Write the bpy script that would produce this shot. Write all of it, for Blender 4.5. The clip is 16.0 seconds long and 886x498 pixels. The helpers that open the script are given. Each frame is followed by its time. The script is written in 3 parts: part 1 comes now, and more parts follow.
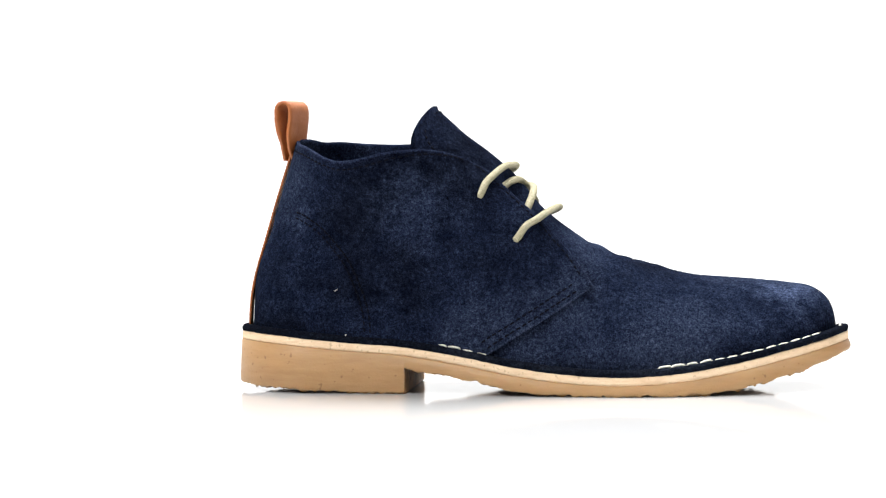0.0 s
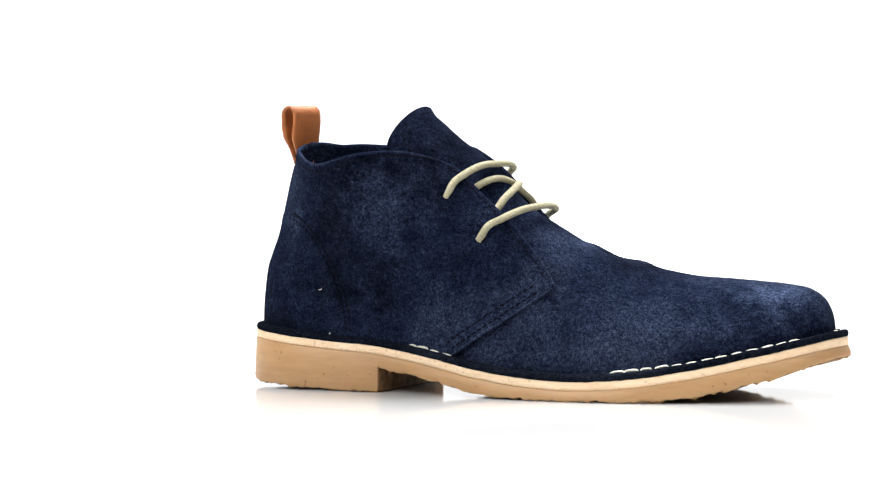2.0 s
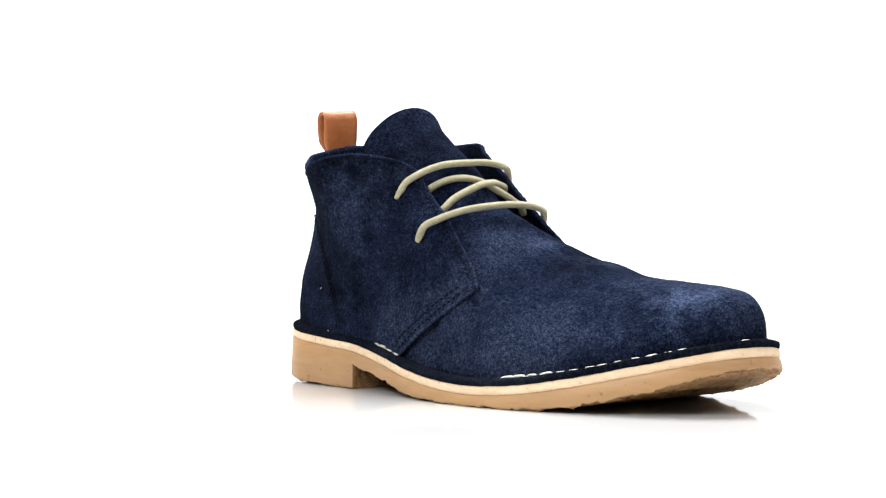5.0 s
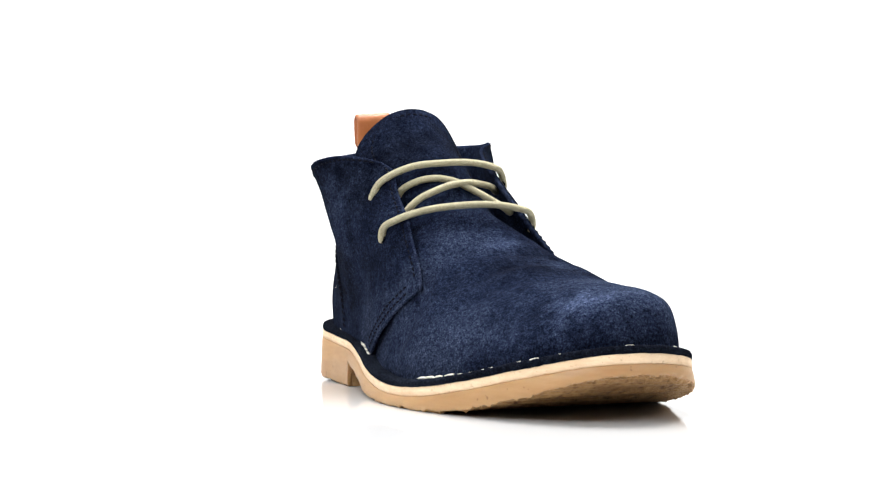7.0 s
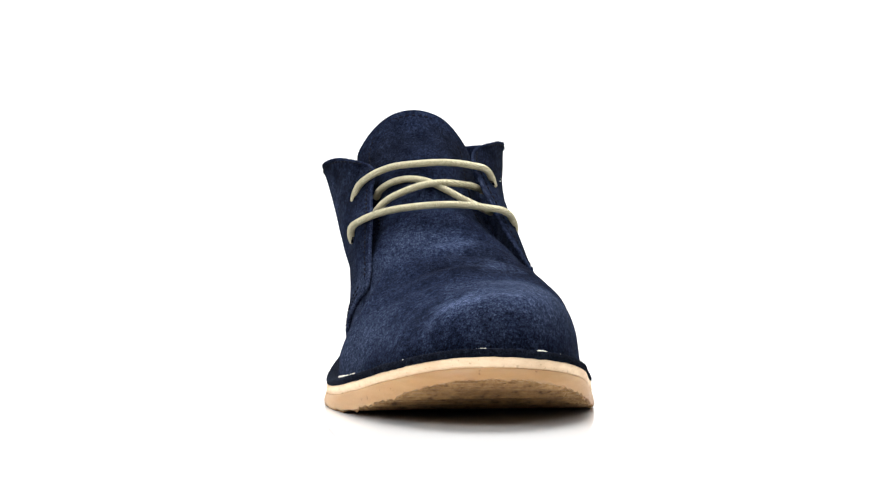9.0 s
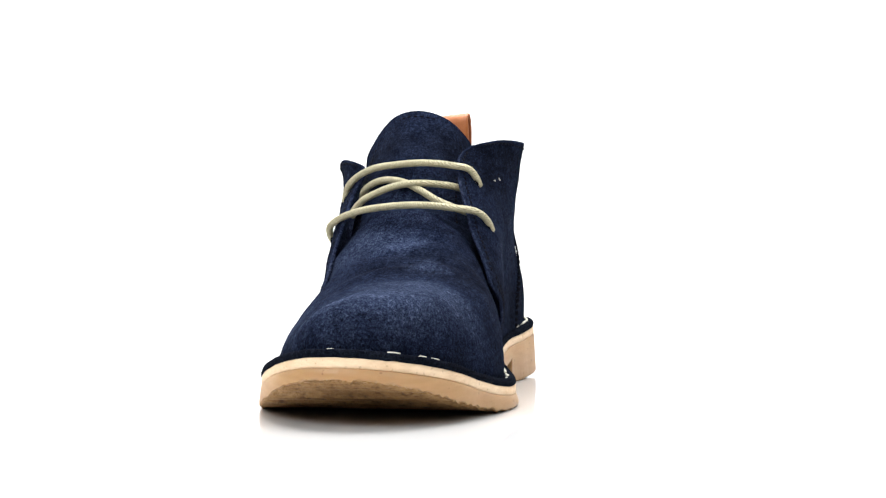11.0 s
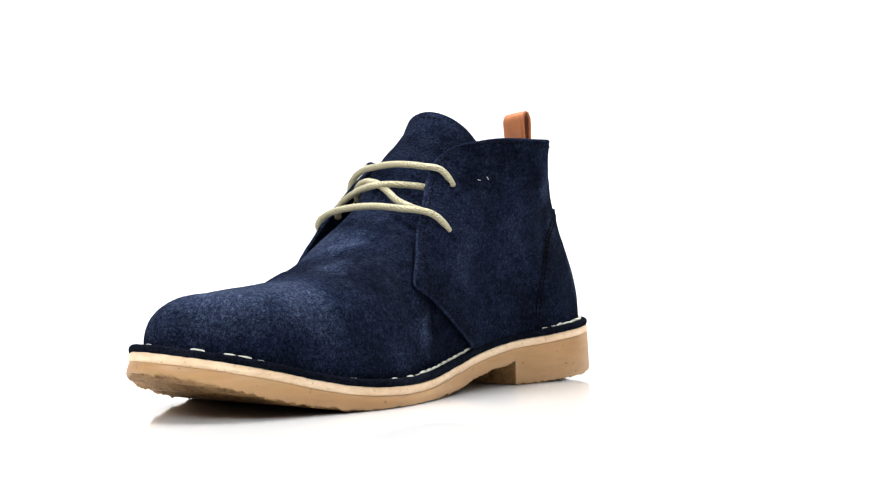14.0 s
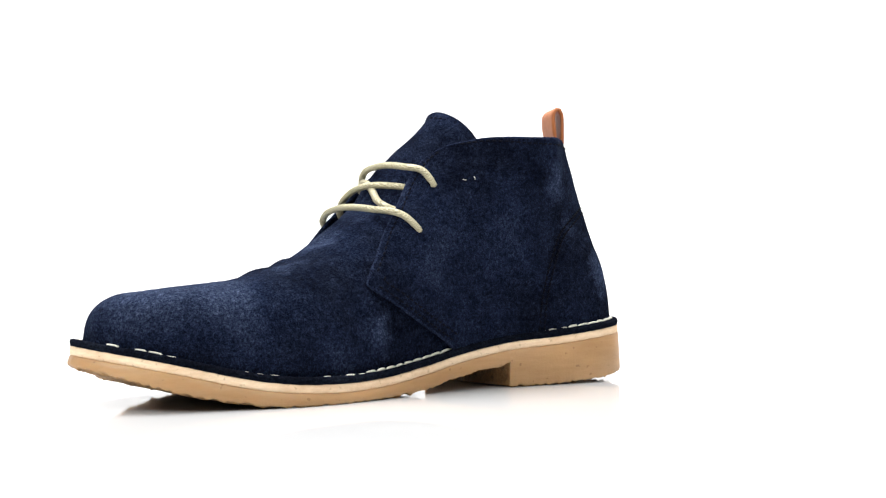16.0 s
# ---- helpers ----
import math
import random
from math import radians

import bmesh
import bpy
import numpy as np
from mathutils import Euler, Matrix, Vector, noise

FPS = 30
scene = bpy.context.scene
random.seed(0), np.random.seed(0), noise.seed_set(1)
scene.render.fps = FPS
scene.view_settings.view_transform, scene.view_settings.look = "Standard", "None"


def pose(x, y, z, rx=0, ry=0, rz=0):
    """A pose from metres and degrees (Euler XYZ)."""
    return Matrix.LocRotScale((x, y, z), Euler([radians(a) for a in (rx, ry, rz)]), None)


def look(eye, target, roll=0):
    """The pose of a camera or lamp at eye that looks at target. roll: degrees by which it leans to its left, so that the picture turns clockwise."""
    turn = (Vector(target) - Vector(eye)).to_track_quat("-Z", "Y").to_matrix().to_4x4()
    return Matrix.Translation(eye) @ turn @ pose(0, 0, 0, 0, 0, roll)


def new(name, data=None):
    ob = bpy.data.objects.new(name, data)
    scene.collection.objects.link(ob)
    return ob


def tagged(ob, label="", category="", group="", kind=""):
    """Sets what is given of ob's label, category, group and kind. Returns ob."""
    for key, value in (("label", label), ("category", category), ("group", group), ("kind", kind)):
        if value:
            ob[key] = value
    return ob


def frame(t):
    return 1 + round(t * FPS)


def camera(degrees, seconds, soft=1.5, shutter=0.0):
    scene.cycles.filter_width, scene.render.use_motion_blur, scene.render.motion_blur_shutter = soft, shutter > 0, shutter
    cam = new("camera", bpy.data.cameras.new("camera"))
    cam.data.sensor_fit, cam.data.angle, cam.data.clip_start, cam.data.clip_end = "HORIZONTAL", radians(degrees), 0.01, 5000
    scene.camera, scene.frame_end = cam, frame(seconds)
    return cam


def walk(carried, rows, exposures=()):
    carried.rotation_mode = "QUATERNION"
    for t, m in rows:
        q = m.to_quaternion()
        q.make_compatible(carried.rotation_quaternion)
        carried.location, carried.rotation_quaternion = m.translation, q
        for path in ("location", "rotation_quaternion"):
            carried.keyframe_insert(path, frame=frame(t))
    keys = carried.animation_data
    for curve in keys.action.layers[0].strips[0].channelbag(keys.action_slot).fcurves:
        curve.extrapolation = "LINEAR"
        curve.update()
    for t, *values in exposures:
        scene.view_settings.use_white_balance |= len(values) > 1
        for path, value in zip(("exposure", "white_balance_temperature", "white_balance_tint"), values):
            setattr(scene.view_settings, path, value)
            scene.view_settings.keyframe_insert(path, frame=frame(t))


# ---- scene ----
SPEED, YAW, ROLL = -8.739, -6.4, -0.474


def camera_path():
    eye = Vector((0.0, -0.75, 0.0653))
    pan, tilt = radians(-0.228), radians(-0.174)
    ahead = Vector((math.sin(pan) * math.cos(tilt), math.cos(pan) * math.cos(tilt), -math.sin(tilt)))
    at = look(eye, eye + ahead, ROLL)
    walk(cam, [(0, at), (16, at)])


cam = camera(32.65, 16.0, soft=1.3)
camera_path()

# ---- light: an open white studio with a softbox overhead and one on each side of the camera ----
scene.view_settings.exposure = 0.0
world = bpy.data.worlds.new("studio_light")
scene.world = world
world.use_nodes = True
world.node_tree.nodes["Background"].inputs[0].default_value = (1.0, 1.0, 1.0, 1)
world.node_tree.nodes["Background"].inputs[1].default_value = 0.105


def softbox(name, eye, target, width, height, power):
    data = bpy.data.lights.new(name, "AREA")
    data.shape, data.size, data.size_y, data.energy = "RECTANGLE", width, height, power
    data.color = (1.0, 1.0, 1.0)
    ob = new(name, data)
    ob.matrix_world = look(eye, target)
    return ob


softbox("softbox_overhead", (0.0, 0.42, 1.5), (0, 0, 0), 1.3, 0.9, 73)
softbox("softbox_front", (-0.95, -0.95, 1.15), (0, 0, 0.05), 0.7, 0.7, 26)
softbox("softbox_front", (0.95, -0.95, 1.15), (0, 0, 0.05), 0.7, 0.7, 12.5)


# ---- materials ----
def material(name, build):
    mat = bpy.data.materials.new(name)
    mat.use_nodes = True
    tree = mat.node_tree
    build(tree.nodes, tree.links, tree.nodes["Principled BSDF"])
    return mat


def noise_node(nodes, links, coords, scale, detail=4.0, rough=0.6, stretch=None):
    n = nodes.new("ShaderNodeTexNoise")
    n.inputs["Scale"].default_value = scale
    n.inputs["Detail"].default_value = detail
    n.inputs["Roughness"].default_value = rough
    source = coords
    if stretch:
        m = nodes.new("ShaderNodeMapping")
        m.inputs["Scale"].default_value = stretch
        links.new(coords, m.inputs[0])
        source = m.outputs[0]
    links.new(source, n.inputs["Vector"])
    return n.outputs["Fac"]


def ramp(nodes, links, fac, stops):
    r = nodes.new("ShaderNodeValToRGB")
    while len(r.color_ramp.elements) < len(stops):
        r.color_ramp.elements.new(0.5)
    for e, (p, c) in zip(r.color_ramp.elements, stops):
        e.position, e.color = p, (*c, 1)
    links.new(fac, r.inputs[0])
    return r.outputs[0]


def mix(nodes, links, a, b, fac, blend="MIX"):
    m = nodes.new("ShaderNodeMix")
    m.data_type, m.blend_type = "RGBA", blend
    for socket, value in ((m.inputs[0], fac), (m.inputs[6], a), (m.inputs[7], b)):
        if hasattr(value, "links"):
            links.new(value, socket)
        else:
            socket.default_value = value if isinstance(value, float) else (*value, 1)
    return m.outputs[2]


def bump(nodes, links, height, strength, distance, before=None):
    b = nodes.new("ShaderNodeBump")
    b.inputs["Strength"].default_value, b.inputs["Distance"].default_value = strength, distance
    links.new(height, b.inputs["Height"])
    if before:
        links.new(before, b.inputs["Normal"])
    return b.outputs[0]


def object_coords(nodes):
    return nodes.new("ShaderNodeTexCoord").outputs["Object"]


def suede(dark, mid, light, patch=1.0, marks=()):
    def build(nodes, links, p):
        c = object_coords(nodes)
        patches = noise_node(nodes, links, c, 13, 6, 0.6)
        nap = noise_node(nodes, links, c, 110, 6, 0.72, (1.0, 1.0, 1.3))
        mottle = noise_node(nodes, links, c, 620, 4, 0.72)
        grain = noise_node(nodes, links, c, 1500, 3, 0.75)
        soft = ramp(nodes, links, patches, [(0.38, dark), (0.52, mid), (0.66, light)])
        napped = mix(nodes, links, soft, ramp(nodes, links, nap, [(0.34, dark), (0.68, light)]), 0.24 * patch)
        speck = ramp(nodes, links, mottle, [(0.34, (0.30, 0.31, 0.37)), (0.5, (0.90, 0.90, 0.92)), (0.70, (2.1, 2.0, 1.8))])
        fine = ramp(nodes, links, grain, [(0.36, (0.28, 0.28, 0.33)), (0.64, (2.05, 2.0, 1.8))])
        for place, radius, weight in marks:
            away = nodes.new("ShaderNodeVectorMath")
            away.operation = "DISTANCE"
            links.new(c, away.inputs[0])
            away.inputs[1].default_value = place
            ragged = nodes.new("ShaderNodeMath")
            ragged.operation = "MULTIPLY_ADD"
            links.new(nap, ragged.inputs[0])
            ragged.inputs[1].default_value = -2.2 * radius
            links.new(away.outputs["Value"], ragged.inputs[2])
            reach = nodes.new("ShaderNodeMapRange")
            reach.interpolation_type = "SMOOTHSTEP"
            links.new(ragged.outputs[0], reach.inputs["Value"])
            reach.inputs["From Min"].default_value, reach.inputs["From Max"].default_value = 0.0, -1.3 * radius
            reach.inputs["To Max"].default_value = weight
            napped = mix(nodes, links, napped, tuple(v * 1.8 for v in light), reach.outputs[0])
        base = mix(nodes, links, mix(nodes, links, napped, speck, 0.9, "MULTIPLY"), fine, 1.0, "MULTIPLY")
        links.new(base, p.inputs["Base Color"])
        p.inputs["Roughness"].default_value = 1.0
        p.inputs["Specular IOR Level"].default_value = 0.01
        p.inputs["Sheen Weight"].default_value = 0.006
        p.inputs["Sheen Roughness"].default_value = 0.5
        p.inputs["Sheen Tint"].default_value = (0.5, 0.62, 0.9, 1)
        coarse = bump(nodes, links, nap, 0.7, 0.0022)
        middle = bump(nodes, links, mottle, 0.7, 0.0007, coarse)
        links.new(bump(nodes, links, grain, 0.6, 0.0004, middle), p.inputs["Normal"])
    return build


# paler places: nap brushed up at toe and heel, highlights painted on the vamp creases
RUBBED_AND_LIT = (((-0.010, -0.052, 0.088), 0.026, 0.3), ((0.163, -0.012, 0.051), 0.021, 0.85), ((0.072, -0.003, 0.070), 0.012, 0.55), ((0.098, 0.012, 0.060), 0.014, 0.4), ((0.172, 0.014, 0.044), 0.014, 0.45),
          ((-0.082, 0.016, 0.055), 0.016, 0.75), ((-0.049, 0.026, 0.100), 0.012, 0.6), ((-0.060, 0.022, 0.078), 0.009, 0.45), ((0.062, 0.036, 0.030), 0.013, 0.5), ((-0.062, -0.030, 0.085), 0.010, 0.5), ((0.150, -0.042, 0.036), 0.016, 0.35))
SUEDE = material("navy_suede", suede((0.0012, 0.0021, 0.0062), (0.0050, 0.0083, 0.0220), (0.0205, 0.0292, 0.0590), 1.0, RUBBED_AND_LIT))
CUT_EDGE = material("cut_suede_edge", suede((0.0060, 0.0092, 0.0230), (0.0120, 0.0175, 0.0400), (0.0300, 0.0400, 0.0760), 0.6))
WELT = material("dark_navy_welt_leather", suede((0.0020, 0.0028, 0.0058), (0.0038, 0.0052, 0.0100), (0.0085, 0.0112, 0.0190), 0.6))


def rubber(nodes, links, p):
    c = object_coords(nodes)
    cloudy = noise_node(nodes, links, c, 28, 4, 0.6, (0.5, 0.5, 1.6))
    streak = noise_node(nodes, links, c, 130, 5, 0.65, (0.35, 0.35, 2.2))
    pore = noise_node(nodes, links, c, 900, 2, 0.5)
    base = ramp(nodes, links, cloudy, [(0.3, (0.32, 0.174, 0.072)), (0.55, (0.395, 0.226, 0.099)), (0.78, (0.47, 0.285, 0.137))])
    base = mix(nodes, links, base, ramp(nodes, links, streak, [(0.35, (0.30, 0.158, 0.058)), (0.75, (0.53, 0.335, 0.160))]), 0.28)
    dots = ramp(nodes, links, noise_node(nodes, links, c, 420, 1, 0.4), [(0.24, (0.35, 0.28, 0.22)), (0.29, (1, 1, 1))])
    links.new(mix(nodes, links, base, dots, 0.5, "MULTIPLY"), p.inputs["Base Color"])
    p.inputs["Roughness"].default_value = 0.5
    p.inputs["Subsurface Weight"].default_value = 0.25
    p.inputs["Subsurface Radius"].default_value = (0.008, 0.004, 0.0015)
    p.inputs["Subsurface Scale"].default_value = 1.0
    links.new(bump(nodes, links, pore, 0.25, 0.0004, bump(nodes, links, streak, 0.2, 0.001)), p.inputs["Normal"])


RUBBER = material("tan_crepe_rubber", rubber)


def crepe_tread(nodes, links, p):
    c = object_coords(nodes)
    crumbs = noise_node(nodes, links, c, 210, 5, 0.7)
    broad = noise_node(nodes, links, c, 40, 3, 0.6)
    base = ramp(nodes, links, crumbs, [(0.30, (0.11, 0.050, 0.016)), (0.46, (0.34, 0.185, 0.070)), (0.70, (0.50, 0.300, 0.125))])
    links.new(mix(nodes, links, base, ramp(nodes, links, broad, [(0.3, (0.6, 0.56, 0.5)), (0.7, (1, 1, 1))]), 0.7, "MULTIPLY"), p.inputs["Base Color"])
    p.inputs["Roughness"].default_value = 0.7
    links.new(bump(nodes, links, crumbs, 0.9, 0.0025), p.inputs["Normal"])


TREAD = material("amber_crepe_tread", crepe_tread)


def raw_leather(nodes, links, p):
    c = object_coords(nodes)
    fibre = noise_node(nodes, links, c, 260, 6, 0.7, (0.6, 0.6, 2.0))
    broad = noise_node(nodes, links, c, 45, 3, 0.6)
    pit = ramp(nodes, links, noise_node(nodes, links, c, 520, 2, 0.5), [(0.30, (0.42, 0.33, 0.26)), (0.37, (1, 1, 1))])
    base = ramp(nodes, links, fibre, [(0.3, (0.58, 0.40, 0.24)), (0.7, (0.82, 0.64, 0.44))])
    base = mix(nodes, links, base, ramp(nodes, links, broad, [(0.35, (0.64, 0.42, 0.25)), (0.7, (0.84, 0.68, 0.49))]), 0.4)
    links.new(mix(nodes, links, base, pit, 0.45, "MULTIPLY"), p.inputs["Base Color"])
    p.inputs["Roughness"].default_value = 0.85
    links.new(bump(nodes, links, fibre, 0.6, 0.0006), p.inputs["Normal"])


MIDSOLE = material("cream_raw_leather", raw_leather)


def tan_leather(nodes, links, p):
    c = object_coords(nodes)
    broad = noise_node(nodes, links, c, 90, 4, 0.6)
    grain = nodes.new("ShaderNodeTexVoronoi")
    grain.inputs["Scale"].default_value = 900
    links.new(c, grain.inputs["Vector"])
    links.new(ramp(nodes, links, broad, [(0.3, (0.29, 0.082, 0.019)), (0.7, (0.43, 0.138, 0.038))]), p.inputs["Base Color"])
    p.inputs["Roughness"].default_value = 0.5
    links.new(bump(nodes, links, grain.outputs["Distance"], 0.2, 0.0004, bump(nodes, links, broad, 0.3, 0.002)), p.inputs["Normal"])


TAN = material("tan_grain_leather", tan_leather)


def cord(nodes, links, p):
    c = object_coords(nodes)
    w = nodes.new("ShaderNodeTexWave")
    w.inputs["Scale"].default_value, w.inputs["Distortion"].default_value = 620, 5.0
    w.bands_direction = "DIAGONAL"
    links.new(c, w.inputs["Vector"])
    fibre = noise_node(nodes, links, c, 900, 3, 0.6)
    base = ramp(nodes, links, fibre, [(0.3, (0.52, 0.47, 0.29)), (0.7, (0.70, 0.65, 0.46))])
    links.new(mix(nodes, links, base, ramp(nodes, links, w.outputs["Fac"], [(0.1, (0.50, 0.47, 0.38)), (0.6, (1, 1, 1))]), 0.6, "MULTIPLY"), p.inputs["Base Color"])
    p.inputs["Roughness"].default_value = 0.75
    links.new(bump(nodes, links, w.outputs["Fac"], 0.9, 0.0008, bump(nodes, links, fibre, 0.3, 0.0003)), p.inputs["Normal"])


CORD = material("cream_waxed_cord", cord)


def thread(colour):
    def build(nodes, links, p):
        c = object_coords(nodes)
        f = noise_node(nodes, links, c, 1500, 2, 0.5)
        links.new(ramp(nodes, links, f, [(0.3, tuple(v * 0.7 for v in colour)), (0.7, colour)]), p.inputs["Base Color"])
        p.inputs["Roughness"].default_value = 0.9
        p.inputs["Specular IOR Level"].default_value = 0.1
    return build


WHITE_THREAD = material("off_white_thread", thread((0.78, 0.76, 0.66)))
NAVY_THREAD = material("dark_navy_thread", thread((0.0010, 0.0016, 0.0060)))


def gloss_white(nodes, links, p):
    c = object_coords(nodes)
    smear = noise_node(nodes, links, c, 6, 4, 0.6)
    links.new(ramp(nodes, links, smear, [(0.3, (0.58, 0.58, 0.58)), (0.7, (0.61, 0.61, 0.61))]), p.inputs["Base Color"])
    links.new(ramp(nodes, links, smear, [(0.3, (0.05, 0.05, 0.05)), (0.7, (0.07, 0.07, 0.07))]), p.inputs["Roughness"])
    p.inputs["IOR"].default_value = 1.45


FLOOR = material("glossy_white_acrylic", gloss_white)


def glowing_white(nodes, links, p):
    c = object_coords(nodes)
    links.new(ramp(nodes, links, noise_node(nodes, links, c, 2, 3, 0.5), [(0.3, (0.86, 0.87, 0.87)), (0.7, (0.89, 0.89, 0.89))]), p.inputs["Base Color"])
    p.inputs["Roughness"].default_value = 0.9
    # added emission stands in for studio light falling on the paper
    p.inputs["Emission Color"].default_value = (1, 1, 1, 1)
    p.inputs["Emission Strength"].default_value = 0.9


BACKDROP = material("white_glowing_paper", glowing_white)


# ---- mesh tools ----
def part(name, mesh_data, mat, parent, label="", kind=""):
    verts, faces = mesh_data
    me = bpy.data.meshes.new(name)
    me.from_pydata([tuple(v) for v in verts], [], faces)
    me.materials.append(mat)
    bm = bmesh.new()
    bm.from_mesh(me)
    bmesh.ops.recalc_face_normals(bm, faces=bm.faces)
    bm.to_mesh(me)
    bm.free()
    for f in me.polygons:
        f.use_smooth = True
    ob = new(name, me)
    ob.parent = parent
    return tagged(ob, label, kind=kind)


def sharp_edges(ob, degrees):
    bm = bmesh.new()
    bm.from_mesh(ob.data)
    for e in bm.edges:
        if len(e.link_faces) == 2 and e.calc_face_angle() > radians(degrees):
            e.smooth = False
    bm.to_mesh(ob.data)
    bm.free()
    return ob


def curve_through(ts, values):
    """A smooth function through the values (finite-difference cubic Hermite)."""
    ts, values = np.asarray(ts, float), np.asarray(values, float)
    flat = values.ndim == 1
    v = values[:, None] if flat else values
    slopes = np.gradient(v, ts, axis=0)

    def at(x):
        x = np.atleast_1d(np.asarray(x, float))
        i = np.clip(np.searchsorted(ts, x) - 1, 0, len(ts) - 2)
        h = (ts[i + 1] - ts[i])[:, None]
        u = ((x - ts[i])[:, None] / h)
        inside = np.clip(u, 0, 1)
        a, b, ma, mb = v[i], v[i + 1], slopes[i] * h, slopes[i + 1] * h
        s2, s3 = inside ** 2, inside ** 3
        r = (2 * s3 - 3 * s2 + 1) * a + (s3 - 2 * s2 + inside) * ma + (3 * s2 - 2 * s3) * b + (s3 - s2) * mb
        r = r + np.where(u > 1, (u - 1) * mb, 0) + np.where(u < 0, u * ma, 0)
        return r[:, 0] if flat else r
    return at


def spline(points):
    """A smooth curve through points, by chord length scaled to 0..1."""
    p = np.asarray(points, float)
    d = np.concatenate([[0], np.cumsum(np.linalg.norm(np.diff(p, axis=0), axis=1))])
    return curve_through(d / d[-1], p)


def wobble(x, y, z, scale, seed=0.0):
    return noise.noise(Vector((x * scale + seed, y * scale, z * scale)))


def grid_normals(g):
    du = np.gradient(g, axis=0)
    dv = np.gradient(g, axis=1)
    n = np.cross(du, dv)
    return n / np.maximum(np.linalg.norm(n, axis=2, keepdims=True), 1e-9)


def sheet(g, thickness, sign=1.0, rim=0.6, fuzz=0.0):
    """A sheet of leather over a grid of points: outer face, inner face and a rounded rim."""
    n, m = g.shape[:2]
    nor = grid_normals(g) * sign
    inner = g - nor * thickness
    outer = g.copy()
    verts = [tuple(p) for p in outer.reshape(-1, 3)] + [tuple(p) for p in inner.reshape(-1, 3)]
    faces = []
    for i in range(n - 1):
        for j in range(m - 1):
            a = i * m + j
            faces.append((a, a + 1, a + m + 1, a + m))
            a += n * m
            faces.append((a, a + m, a + m + 1, a + 1))
    loop = [(i, 0) for i in range(n)] + [(n - 1, j) for j in range(1, m)] + [(i, m - 1) for i in range(n - 2, -1, -1)] + [(0, j) for j in range(m - 2, 0, -1)]
    mids = []
    for i, j in loop:
        ii, jj = min(max(i, 1), n - 2), min(max(j, 1), m - 2)
        away = g[i, j] - g[ii, jj]
        away = away / max(np.linalg.norm(away), 1e-9)
        push = rim * thickness * 0.5 * (1 + fuzz * wobble(*g[i, j], 600))
        mids.append(len(verts))
        verts.append(tuple(g[i, j] - nor[i, j] * thickness * 0.5 + away * push))
    for k in range(len(loop)):
        (i, j), (i2, j2) = loop[k], loop[(k + 1) % len(loop)]
        a, b = i * m + j, i2 * m + j2
        faces.append((a, b, mids[(k + 1) % len(loop)], mids[k]))
        faces.append((mids[k], mids[(k + 1) % len(loop)], b + n * m, a + n * m))
    return verts, faces


def tube(points, radius, sides=10, cap=True, flat=1.0):
    p = np.asarray(points, float)
    t = np.gradient(p, axis=0)
    t /= np.linalg.norm(t, axis=1, keepdims=True)
    up = np.array([0.2, 0.1, 1.0])
    verts, faces = [], []
    radii = np.full(len(p), radius)
    for k in range(len(p)):
        a = np.cross(t[k], up)
        a /= max(np.linalg.norm(a), 1e-9)
        b = np.cross(a, t[k])
        for s in range(sides):
            w = 2 * math.pi * s / sides
            verts.append(tuple(p[k] + radii[k] * (math.cos(w) * a + flat * math.sin(w) * b)))
    for k in range(len(p) - 1):
        for s in range(sides):
            a, b = k * sides + s, k * sides + (s + 1) % sides
            faces.append((a, b, b + sides, a + sides))
    if cap:
        for k, sgn in ((0, -1), (len(p) - 1, 1)):
            verts.append(tuple(p[k] + sgn * t[k] * radius * 0.7))
            c = len(verts) - 1
            for s in range(sides):
                faces.append((k * sides + s, k * sides + (s + 1) % sides, c))
    return verts, faces


def joined(pieces):
    verts, faces = [], []
    for v, f in pieces:
        o = len(verts)
        verts += v
        faces += [tuple(i + o for i in q) for q in f]
    return verts, faces


# ---- the setting ----
def setting():
    verts, faces = [], []
    steps, half = 24, 6.0
    profile = [(-5.0, 0.0), (0.0, 0.0), (2.2, 0.0)]
    profile += [(2.2 + 0.8 * math.sin(a), 0.8 - 0.8 * math.cos(a)) for a in np.linspace(0.08, math.pi / 2, steps)]
    profile += [(3.0, 5.0)]
    for y, z in profile:
        verts += [(-half, y, z), (half, y, z)]
    wall_verts = verts[4:]
    floor = new("floor", bpy.data.meshes.new("floor"))
    floor.data.from_pydata([(-half, -5, 0), (half, -5, 0), (half, 2.2, 0), (-half, 2.2, 0)], [], [(0, 1, 2, 3)])
    floor.data.materials.append(FLOOR)
    tagged(floor, "glossy white acrylic studio floor", "floor", kind="structure")
    faces = [(2 * i, 2 * i + 1, 2 * i + 3, 2 * i + 2) for i in range(len(wall_verts) // 2 - 1)]
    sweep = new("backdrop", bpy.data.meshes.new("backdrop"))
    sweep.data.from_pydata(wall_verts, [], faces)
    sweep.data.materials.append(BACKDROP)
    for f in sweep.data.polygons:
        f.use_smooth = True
    tagged(sweep, "plain glowing white curved studio backdrop", "backdrop", kind="structure")


setting()

